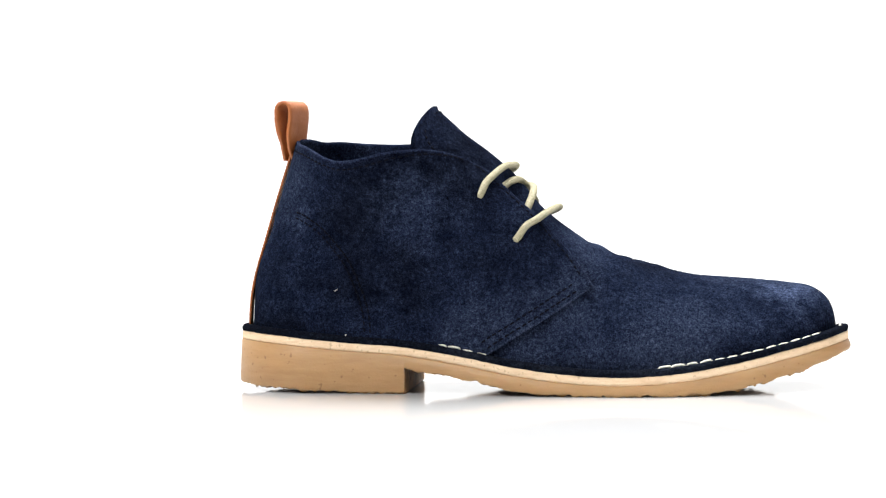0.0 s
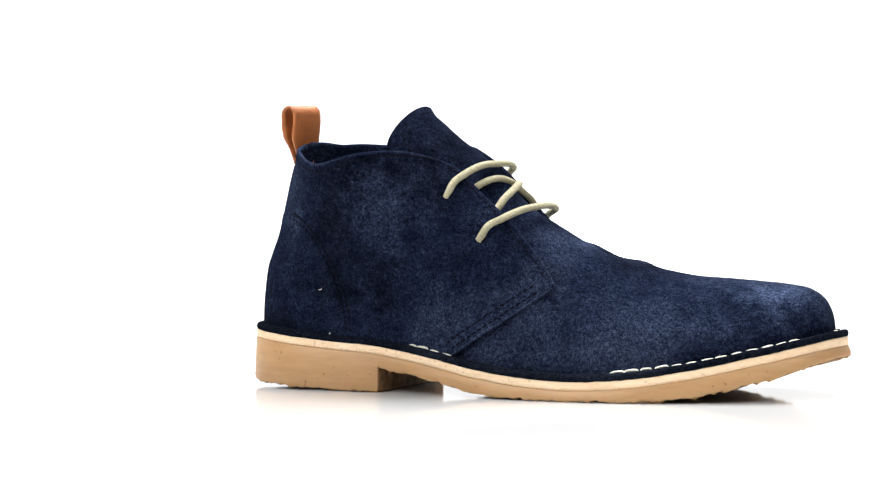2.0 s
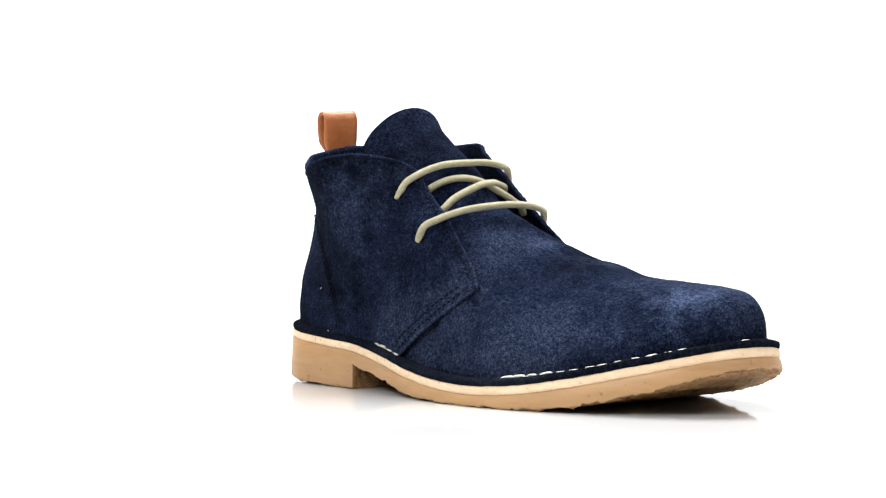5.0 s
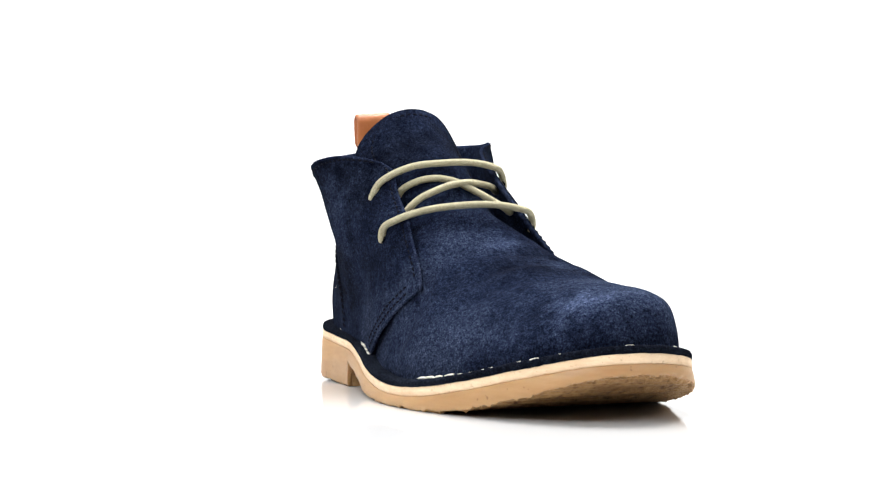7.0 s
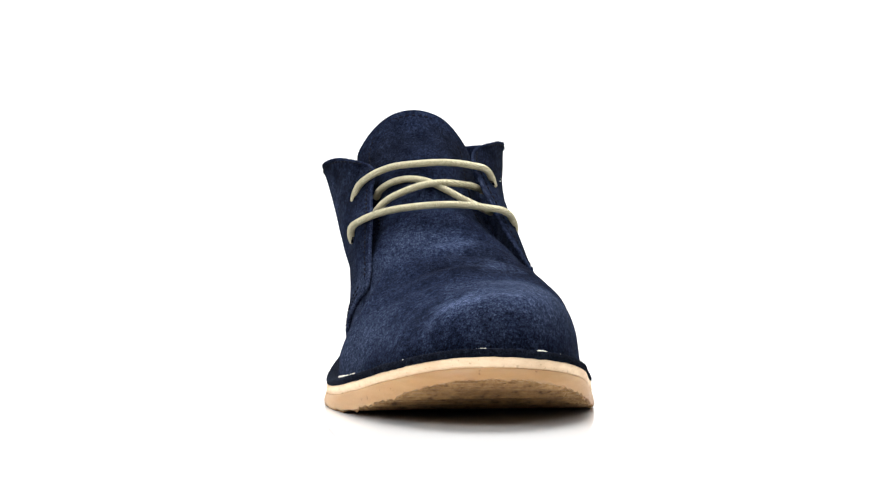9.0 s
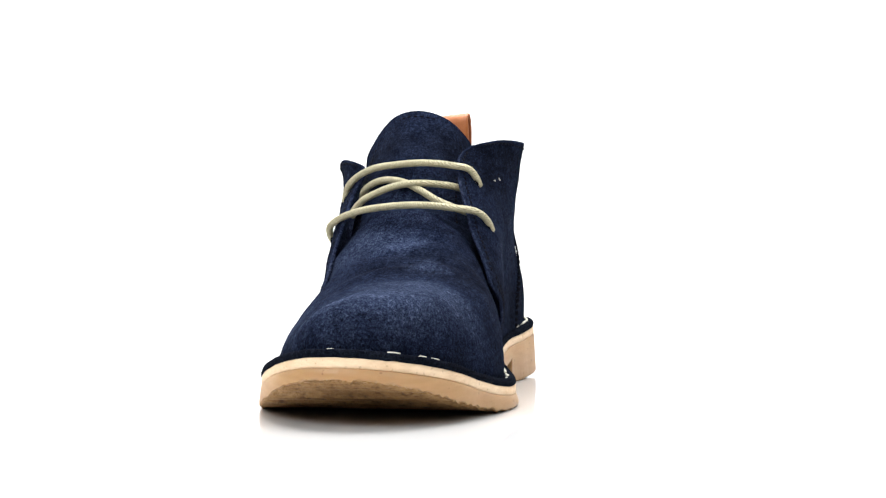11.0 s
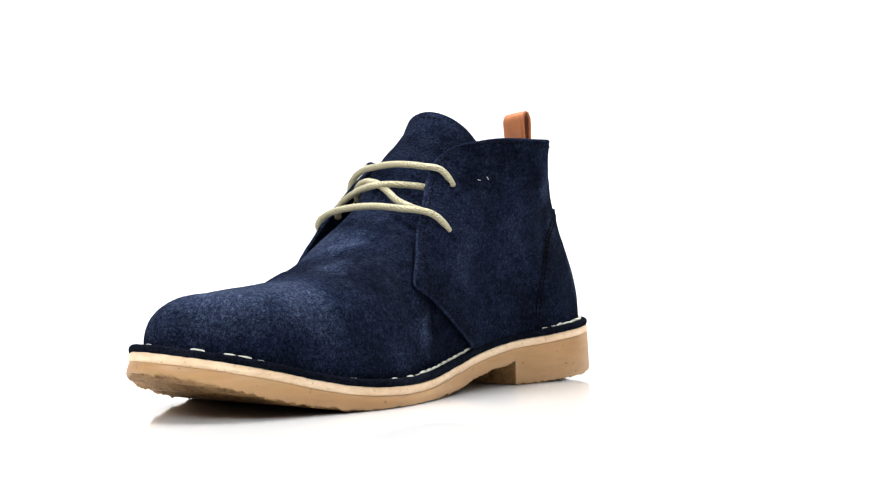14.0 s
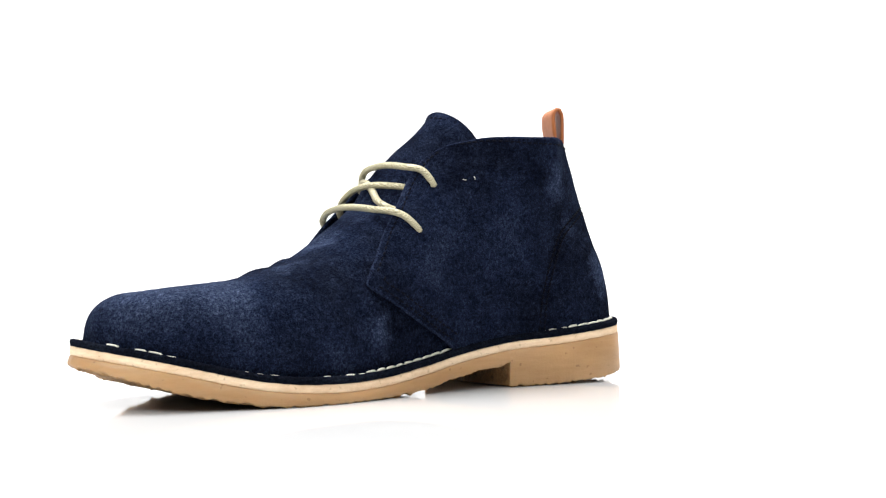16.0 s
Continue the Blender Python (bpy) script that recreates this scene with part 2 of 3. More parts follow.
# ---- the shoe: x towards the toe, y to its left, z up, millimetres in the curves ----
MM = 0.001
SOLE_RIGHT = spline([(-103.5, -6), (-101.8, -13.5), (-98, -21.5), (-92, -29.5), (-83.5, -37), (-70, -43.8), (-45, -45.3), (-20, -46.8), (10, -52), (40, -58),
                     (68, -61.3), (92, -61.2), (114, -57.5), (134, -51), (152, -43.8), (168, -35), (180, -26), (187, -17.5), (191.3, -9), (193.2, 0)])
SOLE_LEFT = spline([(-103.5, -6), (-102.8, 1), (-100, 8.5), (-94.5, 16.5), (-86, 24.5), (-72, 30.3), (-45, 30.3), (-14, 27.5), (12, 28.8), (40, 35),
                    (66, 43.5), (90, 49.2), (108, 50.5), (126, 48.3), (143, 44), (160, 39.6), (173, 33.2), (182, 26), (188.6, 17), (192.2, 8.5), (193.2, 0)])
WELT_TOP = curve_through([-110, -90, -72, -45, -18, 9, 35, 61, 87, 112, 136, 161, 178, 191], [31.5, 31, 29.6, 27, 25, 21, 16.2, 13, 12, 13.7, 17.8, 23.7, 27.6, 30.6])
BOTTOM = curve_through([-30, -18, 0, 22, 35, 61, 86, 111, 124, 136, 150, 161, 175, 191], [13, 11.5, 9, 5, 2.2, 0.4, 0.0, 0.2, 0.95, 2.7, 6.0, 8.8, 13.2, 18.6])
RIDGE = spline([(186.2, 28), (186.0, 36), (183.0, 43), (176, 48.5), (162, 50.6), (144, 52.1), (123, 54.4), (106, 57.8), (90, 62.8), (75, 68.4), (61.5, 75.6), (52, 83.6), (43, 93), (31.5, 106.2), (22, 114.8), (8.5, 125), (-5, 136.6)])


def sole_edge(side, u, inset=0.0):
    c = SOLE_RIGHT if side < 0 else SOLE_LEFT
    p, a, b = c(u), c(np.clip(u - 0.004, 0, 1)), c(np.clip(u + 0.004, 0, 1))
    t = (b - a) / np.linalg.norm(b - a, axis=1, keepdims=True)
    n = np.stack([-t[:, 1], t[:, 0]], 1) * (1 if side < 0 else -1)
    n[0], n[-1] = (1, 0), (-1, 0)
    return p + n * inset


def toe_lean(x, y):
    """The toe dips a little on its outer side."""
    f = min(max((x - 115) / 55, 0.0), 1.0)
    return -0.7 * f * f * (3 - 2 * f) * min(max((-y - 5) / 30, -0.35), 1.0)


def inner_sag(x, y):
    """On the inner side the welt runs lower towards the toe than on the outer side."""
    x, y = np.asarray(x, float), np.asarray(y, float)
    return -1.3 * ease((x - 85) / 50) * ease((y + 22) / 40)


def ease(v):
    v = np.clip(v, 0, 1)
    return v * v * (3 - 2 * v)


def under_lean(x, y):
    """The outsole's underside: lower at the inner toe, worn away at the inner back of the heel."""
    return float(-1.5 * ease((x - 120) / 58) * ease((y + 28) / 36) + 3.0 * ease((-62 - x) / 42) * ease((y + 22) / 34))


def layer(u, levels, across=7, cap_top=True, cap_bottom=True):
    """A closed slab: rings of (inset, height function, roughness) from the top down, capped by ladders."""
    count = len(u)
    verts, faces, rings = [], [], []
    for inset, height, rough in levels:
        ring = []
        right, left = sole_edge(-1, u, inset), sole_edge(1, u, inset)
        loop = [(right[k], k) for k in range(count)] + [(left[k], k) for k in range(count - 2, 0, -1)]
        for (x, y), k in loop:
            z = float(height(x, k))
            high = min(max((z - (float(BOTTOM(x)[0]) if x > -17 else 0.0)) / 8, 0.0), 1.0)
            z += toe_lean(x, y) + float(inner_sag(x, y)) * high + under_lean(x, y) * (1 - high)
            j = rough * (0.6 * wobble(x, y, 0, 0.13, 3) + 0.8 * wobble(x, y, 0, 0.37) + 0.7 * wobble(x, y, 0, 1.1, 7))
            ring.append(len(verts))
            verts.append((x * MM, y * MM, (z + j) * MM))
        rings.append(ring)
    for a, b in zip(rings, rings[1:]):
        for k in range(len(a)):
            l = (k + 1) % len(a)
            faces.append((a[k], a[l], b[l], b[k]))
    for ring in ([rings[0]] if cap_top else []) + ([rings[-1]] if cap_bottom else []):
        rows = []
        for k in range(1, count - 1):
            r, l = ring[k], ring[len(ring) - k]
            row = [r]
            for s in range(1, across):
                f = s / across
                p = np.array(verts[r]) * (1 - f) + np.array(verts[l]) * f
                row.append(len(verts))
                verts.append(tuple(p))
            rows.append(row + [l])
        for a, b in zip(rows, rows[1:]):
            for s in range(across):
                faces.append((a[s], a[s + 1], b[s + 1], b[s]))
        for row, end in ((rows[0], ring[0]), (rows[-1], ring[count - 1])):
            for s in range(across):
                faces.append((row[s], row[s + 1], end))
    return verts, faces


def build_sole(shoe):
    u = 0.5 - 0.5 * np.cos(np.linspace(0, math.pi, 300))
    u = 0.35 * u + 0.65 * np.linspace(0, 1, 300)
    # the heel's front face: two columns at one place
    xs = (sole_edge(-1, u)[:, 0] + sole_edge(1, u)[:, 0]) / 2
    b = int(np.searchsorted(xs, -17))
    u2 = np.insert(u, b, u[b] - 1e-5)

    def top(drop):
        return lambda x, k: WELT_TOP(x)[0] - drop

    def bottom(lift=0.0):
        def f(x, k):
            if k <= b:
                return max(0.0, (-30 - x) * 0.042) + lift
            return max(float(BOTTOM(x)[0]), 0.0) + lift
        return f
    out = part("outsole", layer(u2, [(0.6, top(6.9), 0.0), (0.0, top(7.6), 0.15), (-0.5, lambda x, k: 0.5 * (WELT_TOP(x)[0] - 6) + 0.5 * bottom()(x, k), 0.1),
                                     (-0.9, bottom(1.5), 0.4), (-0.6, bottom(0.5), 1.0), (1.6, bottom(0.6), 0.9)], 9), RUBBER, shoe, "tan translucent crepe rubber outsole with a rough edge")
    sharp_edges(out, 55)
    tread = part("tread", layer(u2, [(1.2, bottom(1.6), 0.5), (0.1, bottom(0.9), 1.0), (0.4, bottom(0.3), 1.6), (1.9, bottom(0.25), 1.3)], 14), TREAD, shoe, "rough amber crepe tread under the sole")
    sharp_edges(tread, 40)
    part("midsole", layer(u, [(0.9, top(3.1), 0.2), (0.3, top(3.6), 0.25), (0.15, top(6.3), 0.25), (0.6, top(7.0), 0.2)]), MIDSOLE, shoe, "thin cream raw leather midsole")
    welt = part("welt", layer(u, [(6.5, top(0.1), 0.1), (1.6, top(-0.1), 0.3), (0.5, top(0.5), 0.3), (0.1, top(1.6), 0.25), (0.4, top(3.0), 0.25), (1.2, top(3.4), 0.2)]), WELT, shoe, "dark navy leather welt strip")
    return welt


# plan curves of the quarters at four heights, from the heel's middle forwards
HEIGHTS = [15, 50, 80, 110]
RIGHT_PLAN = [[(-97.5, -6.5), (-92.5, -22), (-81, -33), (-58.5, -39.5), (-25, -42.5), (10, -46.5), (40, -53), (65, -57), (95, -58)],
              [(-95, -7.5), (-91, -23), (-77.5, -34.3), (-55.5, -40.5), (-25, -45.3), (8, -47), (38, -48.3), (62, -45.2), (88, -35)],
              [(-86.5, -10.5), (-82, -23), (-66, -33), (-48.5, -42.5), (-25, -53.3), (5, -52.8), (28, -47.8), (44, -42.5), (58, -27)],
              [(-77, -13), (-72, -27.5), (-59, -44), (-41, -58), (-22, -61), (2, -51), (13, -38), (22, -29.5), (30, -20)]]
LEFT_PLAN = [[(-97.5, -6.5), (-93, 11), (-83, 21), (-61, 26), (-25, 24.5), (10, 25), (40, 30.5), (65, 38.5), (95, 44)],
             [(-95, -7.5), (-90.5, 10.5), (-78.5, 21), (-56, 27), (-25, 26.5), (8, 27.5), (38, 33), (64, 35), (90, 31.5)],
             [(-86.5, -10.5), (-81, 6.5), (-67, 17), (-46, 23.5), (-25, 28), (5, 28.7), (28, 27.2), (44, 21), (60, 6)],
             [(-77, -13), (-70, 7), (-60, 17), (-44, 28.5), (-24, 29.8), (0, 23.3), (15, 13.8), (26, 5.8), (36, -6)]]


def quarter_surface(plan):
    table = np.array(plan, float)
    along = curve_through(np.linspace(0, 1, 9), table.transpose(1, 0, 2).reshape(9, -1))
    hs = np.array(HEIGHTS, float)

    def at(q, z):
        q, z = np.broadcast_arrays(np.asarray(q, float), np.asarray(z, float))
        rows = along(q.ravel()).reshape(-1, len(hs), 2)
        slopes = np.gradient(rows, hs, axis=1)
        zz = z.ravel()
        i = np.clip(np.searchsorted(hs, zz) - 1, 0, len(hs) - 2)
        k = np.arange(len(zz))
        h = (hs[i + 1] - hs[i])[:, None]
        u = (zz - hs[i])[:, None] / h
        c = np.clip(u, 0, 1)
        p, r, mp, mr = rows[k, i], rows[k, i + 1], slopes[k, i] * h, slopes[k, i + 1] * h
        v = (2 * c ** 3 - 3 * c ** 2 + 1) * p + (c ** 3 - 2 * c ** 2 + c) * mp + (3 * c ** 2 - 2 * c ** 3) * r + (c ** 3 - c ** 2) * mr
        v = v + np.where(u > 1, (u - 1) * mr, 0) + np.where(u < 0, u * mp, 0)
        return np.concatenate([v, zz[:, None]], 1).reshape(*z.shape, 3)
    return at


def q_of(surface, x, z):
    x, z = np.broadcast_arrays(np.asarray(x, float), np.asarray(z, float))
    lo, hi = np.zeros(x.shape), np.full(x.shape, 1.15)
    for _ in range(24):
        m = (lo + hi) / 2
        less = surface(m, z)[..., 0] < x
        lo, hi = np.where(less, m, lo), np.where(less, hi, m)
    return lo


RIGHT_SIDE, LEFT_SIDE = quarter_surface(RIGHT_PLAN), quarter_surface(LEFT_PLAN)
HEEL_X, Q_LENGTH = -76, 180.0
RIGHT_COLLAR = [(-77, 121), (-72.5, 120), (-63, 115), (-55, 110.5), (-47, 107.5), (-36, 108), (-21, 111), (-6, 112.3), (5, 111), (13, 107.8)]
RIGHT_FRONT = [(13, 107.8), (21, 103.4), (31.5, 94), (46, 81), (59, 66), (70.5, 49.5)]
RIGHT_LOWER = [(70.5, 49.5), (62, 43.5), (49, 35), (35, 26.5), (24, 19.5), (15, 14)]
LEFT_COLLAR = [(-77, 121), (-72.5, 121.5), (-64, 121.5), (-57, 122), (-45, 121.5), (-30, 121), (-18, 121), (-8, 120.5), (1, 119), (9, 116.6)]
LEFT_FRONT = [(9, 116.6), (16, 113.2), (23, 108.2), (31, 99.5), (40.2, 87), (50, 75), (60, 62), (67.5, 51.5)]
LEFT_LOWER = [(67.5, 51.5), (56, 44.5), (39.5, 34.5), (20, 23.5), (11, 16)]


def patch(surface, collar, front, lower, n=90, m=64):
    """A panel over the side: heel seam, collar, facing edge and lower edge, blended across."""
    def to_q(points):
        return [(Q_LENGTH * float(q_of(surface, x, z)) if x > HEEL_X else 0.0, z) for x, z in points]
    top = spline(to_q(collar))
    f, l = spline(to_q(front)), spline(to_q(lower))
    split = 0.38
    low_q = to_q(lower)[-1][0]
    us, vs = np.linspace(0, 1, n), np.linspace(0, 1, m)
    low = np.zeros((n, 2))
    low[:, 0], low[:, 1] = low_q * us, 20.0
    for _ in range(3):
        low[:, 1] = WELT_TOP(surface(low[:, 0] / Q_LENGTH, low[:, 1])[:, 0]) - 2.0
    up = top(us)
    right = np.where((vs < split)[:, None], l(np.clip(1 - vs / split, 0, 1)), f(np.clip(1 - (vs - split) / (1 - split), 0, 1)))
    right[0] = low[-1]
    left = low[0] * (1 - vs)[:, None] + up[0] * vs[:, None]
    u, v = us[:, None, None], vs[None, :, None]
    p = (1 - v) * low[:, None] + v * up[:, None] + (1 - u) * left[None] + u * right[None]
    p = p - ((1 - u) * (1 - v) * low[0] + u * (1 - v) * low[-1] + (1 - u) * v * up[0] + u * v * right[-1])
    return surface(np.maximum(p[..., 0], 0.0) / Q_LENGTH, p[..., 1]) * MM


def build_quarters(shoe):
    grids = {}
    for side, surface, outline, words in ((-1, RIGHT_SIDE, (RIGHT_COLLAR, RIGHT_FRONT, RIGHT_LOWER), "navy suede side quarter with stitched facing"),
                                          (1, LEFT_SIDE, (LEFT_COLLAR, LEFT_FRONT, LEFT_LOWER), "navy suede side quarter with stitched facing")):
        g = relief(patch(surface, *outline), 1.0 if side < 0 else -1.0, 0.0012)
        grids[side] = g
        lift = smooth((np.linspace(0, 1, g.shape[0]) - 0.45) / 0.4)[:, None, None]
        g = g + grid_normals(g) * (1.0 if side < 0 else -1.0) * 0.0013 * lift
        grids[side] = g
        part("quarter", sheet(g, 0.0021, 1.0 if side < 0 else -1.0, fuzz=0.6), SUEDE, shoe, words)
    return grids


def feather_line(side):
    p = sole_edge(side, np.linspace(0, 1, 400), 5.2)
    k = np.argsort(p[:, 0])
    return p[k]


FEATHER = {-1: feather_line(-1), 1: feather_line(1)}


def feather(side, x):
    """The edge where the upper meets the welt."""
    return np.interp(x, FEATHER[side][:, 0], FEATHER[side][:, 1]) + (1.5 * np.clip((np.asarray(x) - 90) / 40, 0, 1) if side < 0 else 0.0)


SECTION_RIGHT = curve_through([40, 72, 110, 150, 186], [3.4, 2.1, 1.95, 1.85, 2.2])
SECTION_LEFT = curve_through([40, 72, 110, 150, 186], [3.4, 3.0, 2.9, 2.75, 3.0])
TONGUE_HALF, TONGUE_ROUND, TONGUE_SAG = 28.5, 27.0, 23.0
RIDGE_Y = curve_through([-6, 34, 62, 90, 130, 160, 186], [-17, -14.8, -9, -1, 7, 10, 2])


def relief(g, sign, amount):
    """Soft unevenness of the hide, in metres along the surface's normal."""
    nor = grid_normals(g) * sign
    out = g.copy()
    for i in range(g.shape[0]):
        for j in range(g.shape[1]):
            x, y, z = g[i, j]
            d = 0.65 * wobble(x, y, z, 38, 3) + 0.35 * wobble(x, y, z, 95, 11)
            out[i, j] += nor[i, j] * d * amount
    return out


def smooth(x):
    x = np.clip(x, 0, 1)
    return x * x * (3 - 2 * x)


def vamp_grid(n=150, m=81):
    """Sections from the toe back over the ridge; under the quarters they part into tongue and wings."""
    s = np.concatenate([(1 - np.cos(np.linspace(0, math.pi / 2, 30))) * 0.12, np.linspace(0.12, 0.9, n - 59)[1:], 0.9 + 0.1 * np.sin(np.linspace(0, math.pi / 2, 31))[1:]])
    ridge = RIDGE(s)
    length = np.concatenate([[0], np.cumsum(np.linalg.norm(np.diff(ridge, axis=0), axis=1))])
    rest = length[-1] - length
    hw = TONGUE_HALF * np.clip(1 - np.clip(1 - rest / TONGUE_ROUND, 0, 1) ** 2.3, 0, 1) ** 0.5
    a = np.linspace(-1, 1, m)
    g = np.zeros((n, m, 3))
    split = 0.5
    x, h = ridge[:, 0], ridge[:, 1]
    yr = RIDGE_Y(x)
    for j in range(m):
        side = -1 if a[j] < 0 else 1
        w = (1 - abs(a[j])) * math.pi / 2
        e = 2.0 / (SECTION_RIGHT if side < 0 else SECTION_LEFT)(x)
        yb = feather(side, np.minimum(x, 186.0)) - side * 1.0 * np.clip((80 - x) / 12, 0, 1)
        zb = WELT_TOP(x) - 1.5 + inner_sag(x, yb)
        body = np.stack([x, yr + (yb - yr) * math.cos(w) ** e, zb + (h - zb) * math.sin(w) ** e], 1)
        c = min(abs(a[j]) / split, 1.0) * side
        drop = TONGUE_SAG * c * c * (hw / TONGUE_HALF) ** 2
        tongue = np.stack([x - drop, yr + c * hw, h - 0.55 * drop], 1)
        if abs(a[j]) > split:
            f = (1 - abs(a[j])) / (1 - split)
            xb = 66 - (66 - x) * 0.75
            zw = WELT_TOP(xb) - 1.5
            z = zw + f * (50 - zw)
            surface = RIGHT_SIDE if side < 0 else LEFT_SIDE
            wing = surface(q_of(surface, xb, z), z)
            wing[:, 1] -= side * (1.6 + 3.0 * f)
            k = smooth((abs(a[j]) - split) / 0.08)
            tongue = tongue * (1 - k) + wing * k
        blend = smooth((66 - x) / 24)[:, None]
        g[:, j] = body * (1 - blend) + tongue * blend
    for side, surface, cols in ((-1, RIGHT_SIDE, slice(0, m // 2)), (1, LEFT_SIDE, slice(m // 2 + 1, m))):
        part_g = g[:, cols]
        x, y, z = part_g[..., 0], part_g[..., 1], part_g[..., 2]
        q = q_of(surface, x, z)
        limit = surface(q, z)[..., 1] - side * (1.0 - 6.0 * smooth((x - 70) / 22))
        over = (q < 0.99) & (x < 92) & (z < 122)
        g[:, cols, 1] = np.where(over, np.maximum(y, limit) if side < 0 else np.minimum(y, limit), y)
    return g * MM


def creased(g):
    """Flexing creases across the forefoot, fading towards the sides."""
    for x0, y0, deep, wide, slant in ((0.080, -0.012, 0.0011, 0.0045, 0.25), (0.094, -0.006, 0.0012, 0.0050, -0.2), (0.112, -0.018, 0.0008, 0.006, 0.3), (0.069, -0.004, 0.0011, 0.004, -0.1), (0.088, 0.018, 0.0009, 0.0045, 0.5)):
        dx = g[..., 0] - x0 - slant * (g[..., 1] - y0)
        fade = np.exp(-((g[..., 1] - y0) / 0.019) ** 2)
        g[..., 2] -= deep * fade * (np.exp(-(dx / wide) ** 2) - 0.7 * np.exp(-((dx - 1.8 * wide) / wide) ** 2))
    return g


def build_vamp(shoe):
    g = creased(relief(vamp_grid(), -1.0, 0.0011))
    part("vamp", sheet(g, 0.002, -1.0, fuzz=0.5), SUEDE, shoe, "navy suede vamp running up into a rounded tongue")
    return g


# ---- seams, laces and small parts ----
def inset_line(g, nor, edge, depth, lo=0.0, hi=1.0):
    """Points and normals that run along one edge of a grid, at a depth from it."""
    n, m = g.shape[:2]
    pts, ns = [], []
    lines = range(n) if edge == "top" else range(m)
    for k in lines:
        row, rn = (g[k, ::-1], nor[k, ::-1]) if edge == "top" else (g[::-1, k], nor[::-1, k])
        f = k / (len(lines) - 1)
        if f < lo or f > hi:
            continue
        d = np.concatenate([[0], np.cumsum(np.linalg.norm(np.diff(row, axis=0), axis=1))])
        pts.append([np.interp(depth, d, row[:, c]) for c in range(3)])
        ns.append([np.interp(depth, d, rn[:, c]) for c in range(3)])
    return np.array(pts), np.array(ns)


def surface_line(surface, points, shift, sign):
    """A line on a side through (x, z) points, moved sideways by shift, with its normals."""
    q = np.array([(Q_LENGTH * float(q_of(surface, x, z)) if x > -81 else 0.0, z) for x, z in points])
    qz = spline(q)(np.linspace(0, 1, 80)) / (Q_LENGTH, 1.0)
    p = surface(qz[:, 0], qz[:, 1])
    du = surface(qz[:, 0] + 0.004, qz[:, 1]) - surface(qz[:, 0] - 0.004, qz[:, 1])
    dz = surface(qz[:, 0], qz[:, 1] + 0.5) - surface(qz[:, 0], qz[:, 1] - 0.5)
    nor = np.cross(du, dz) * sign
    nor /= np.linalg.norm(nor, axis=1, keepdims=True)
    t = np.gradient(p, axis=0)
    t /= np.linalg.norm(t, axis=1, keepdims=True)
    return (p + np.cross(nor, t) * shift) * MM, nor


def row_of_stitches(pts, nor, length=0.0021, gap=0.0010, radius=0.00042, proud=0.00025):
    d = np.concatenate([[0], np.cumsum(np.linalg.norm(np.diff(pts, axis=0), axis=1))])
    pieces, at = [], gap
    while at + length < d[-1]:
        ps = []
        for f, lift in ((0.0, -2.2), (0.2, 0.2), (0.5, 0.8), (0.8, 0.2), (1.0, -2.2)):
            s = at + f * length
            p = np.array([np.interp(s, d, pts[:, c]) for c in range(3)])
            n = np.array([np.interp(s, d, nor[:, c]) for c in range(3)])
            ps.append(p + n * proud * lift)
        pieces.append(tube(ps, radius, 6))
        at += (length + gap) * random.uniform(0.93, 1.08)
    return joined(pieces)


RIGHT_SEAM = [(-86, 88), (-75, 86.5), (-64.5, 82), (-52, 72), (-44.5, 63), (-38, 49), (-34.5, 36), (-34, 26)]
LEFT_SEAM = [(-86, 88), (-79, 87.5), (-72, 86), (-59, 79), (-50, 71), (-42, 56), (-39, 45), (-37, 26)]


def build_counter(shoe, surface, seam, sign):
    q = np.array([(float(q_of(surface, x, z)) if x > -81 else 0.0, z) for x, z in seam])[::-1]
    n, m = 44, 26
    zs = np.linspace(26, 88.5, n)
    edge = np.interp(zs, q[:, 1], q[:, 0])
    u = np.linspace(0, 1, m)
    g = surface(edge[:, None] * u[None], np.repeat(zs[:, None], m, 1)) * MM
    g = relief(g, -sign, 0.0012)
    nor = grid_normals(g) * -sign
    part("heel_counter", sheet(g + nor * 0.0004, 0.0012, -sign), SUEDE, shoe, "navy suede heel counter patch")
    for shift in (-1.4, 1.4):
        p, nn = surface_line(surface, seam[1:], shift, sign)
        part("seam_stitches", row_of_stitches((p + nn * 0.0009)[6:], nn[6:]), NAVY_THREAD, shoe, "dark navy stitch row", "stuff")


def fibres(line, nor, count):
    """Short stray fibres along a cut edge."""
    pieces = []
    for _ in range(count):
        k = random.randrange(len(line) - 1)
        f = random.random()
        p = line[k] * (1 - f) + line[k + 1] * f - nor[k] * random.uniform(0.0, 0.0018)
        d = np.array([random.gauss(0, 1) for _ in range(3)]) + nor[k] * 0.4
        d /= np.linalg.norm(d)
        n = random.uniform(0.0008, 0.0017)
        bend = np.array([random.gauss(0, 0.25) for _ in range(3)]) * n
        pieces.append(tube([p, p + d * n * 0.5 + bend, p + d * n + 0.5 * bend], 0.00007, 3))
    return joined(pieces)


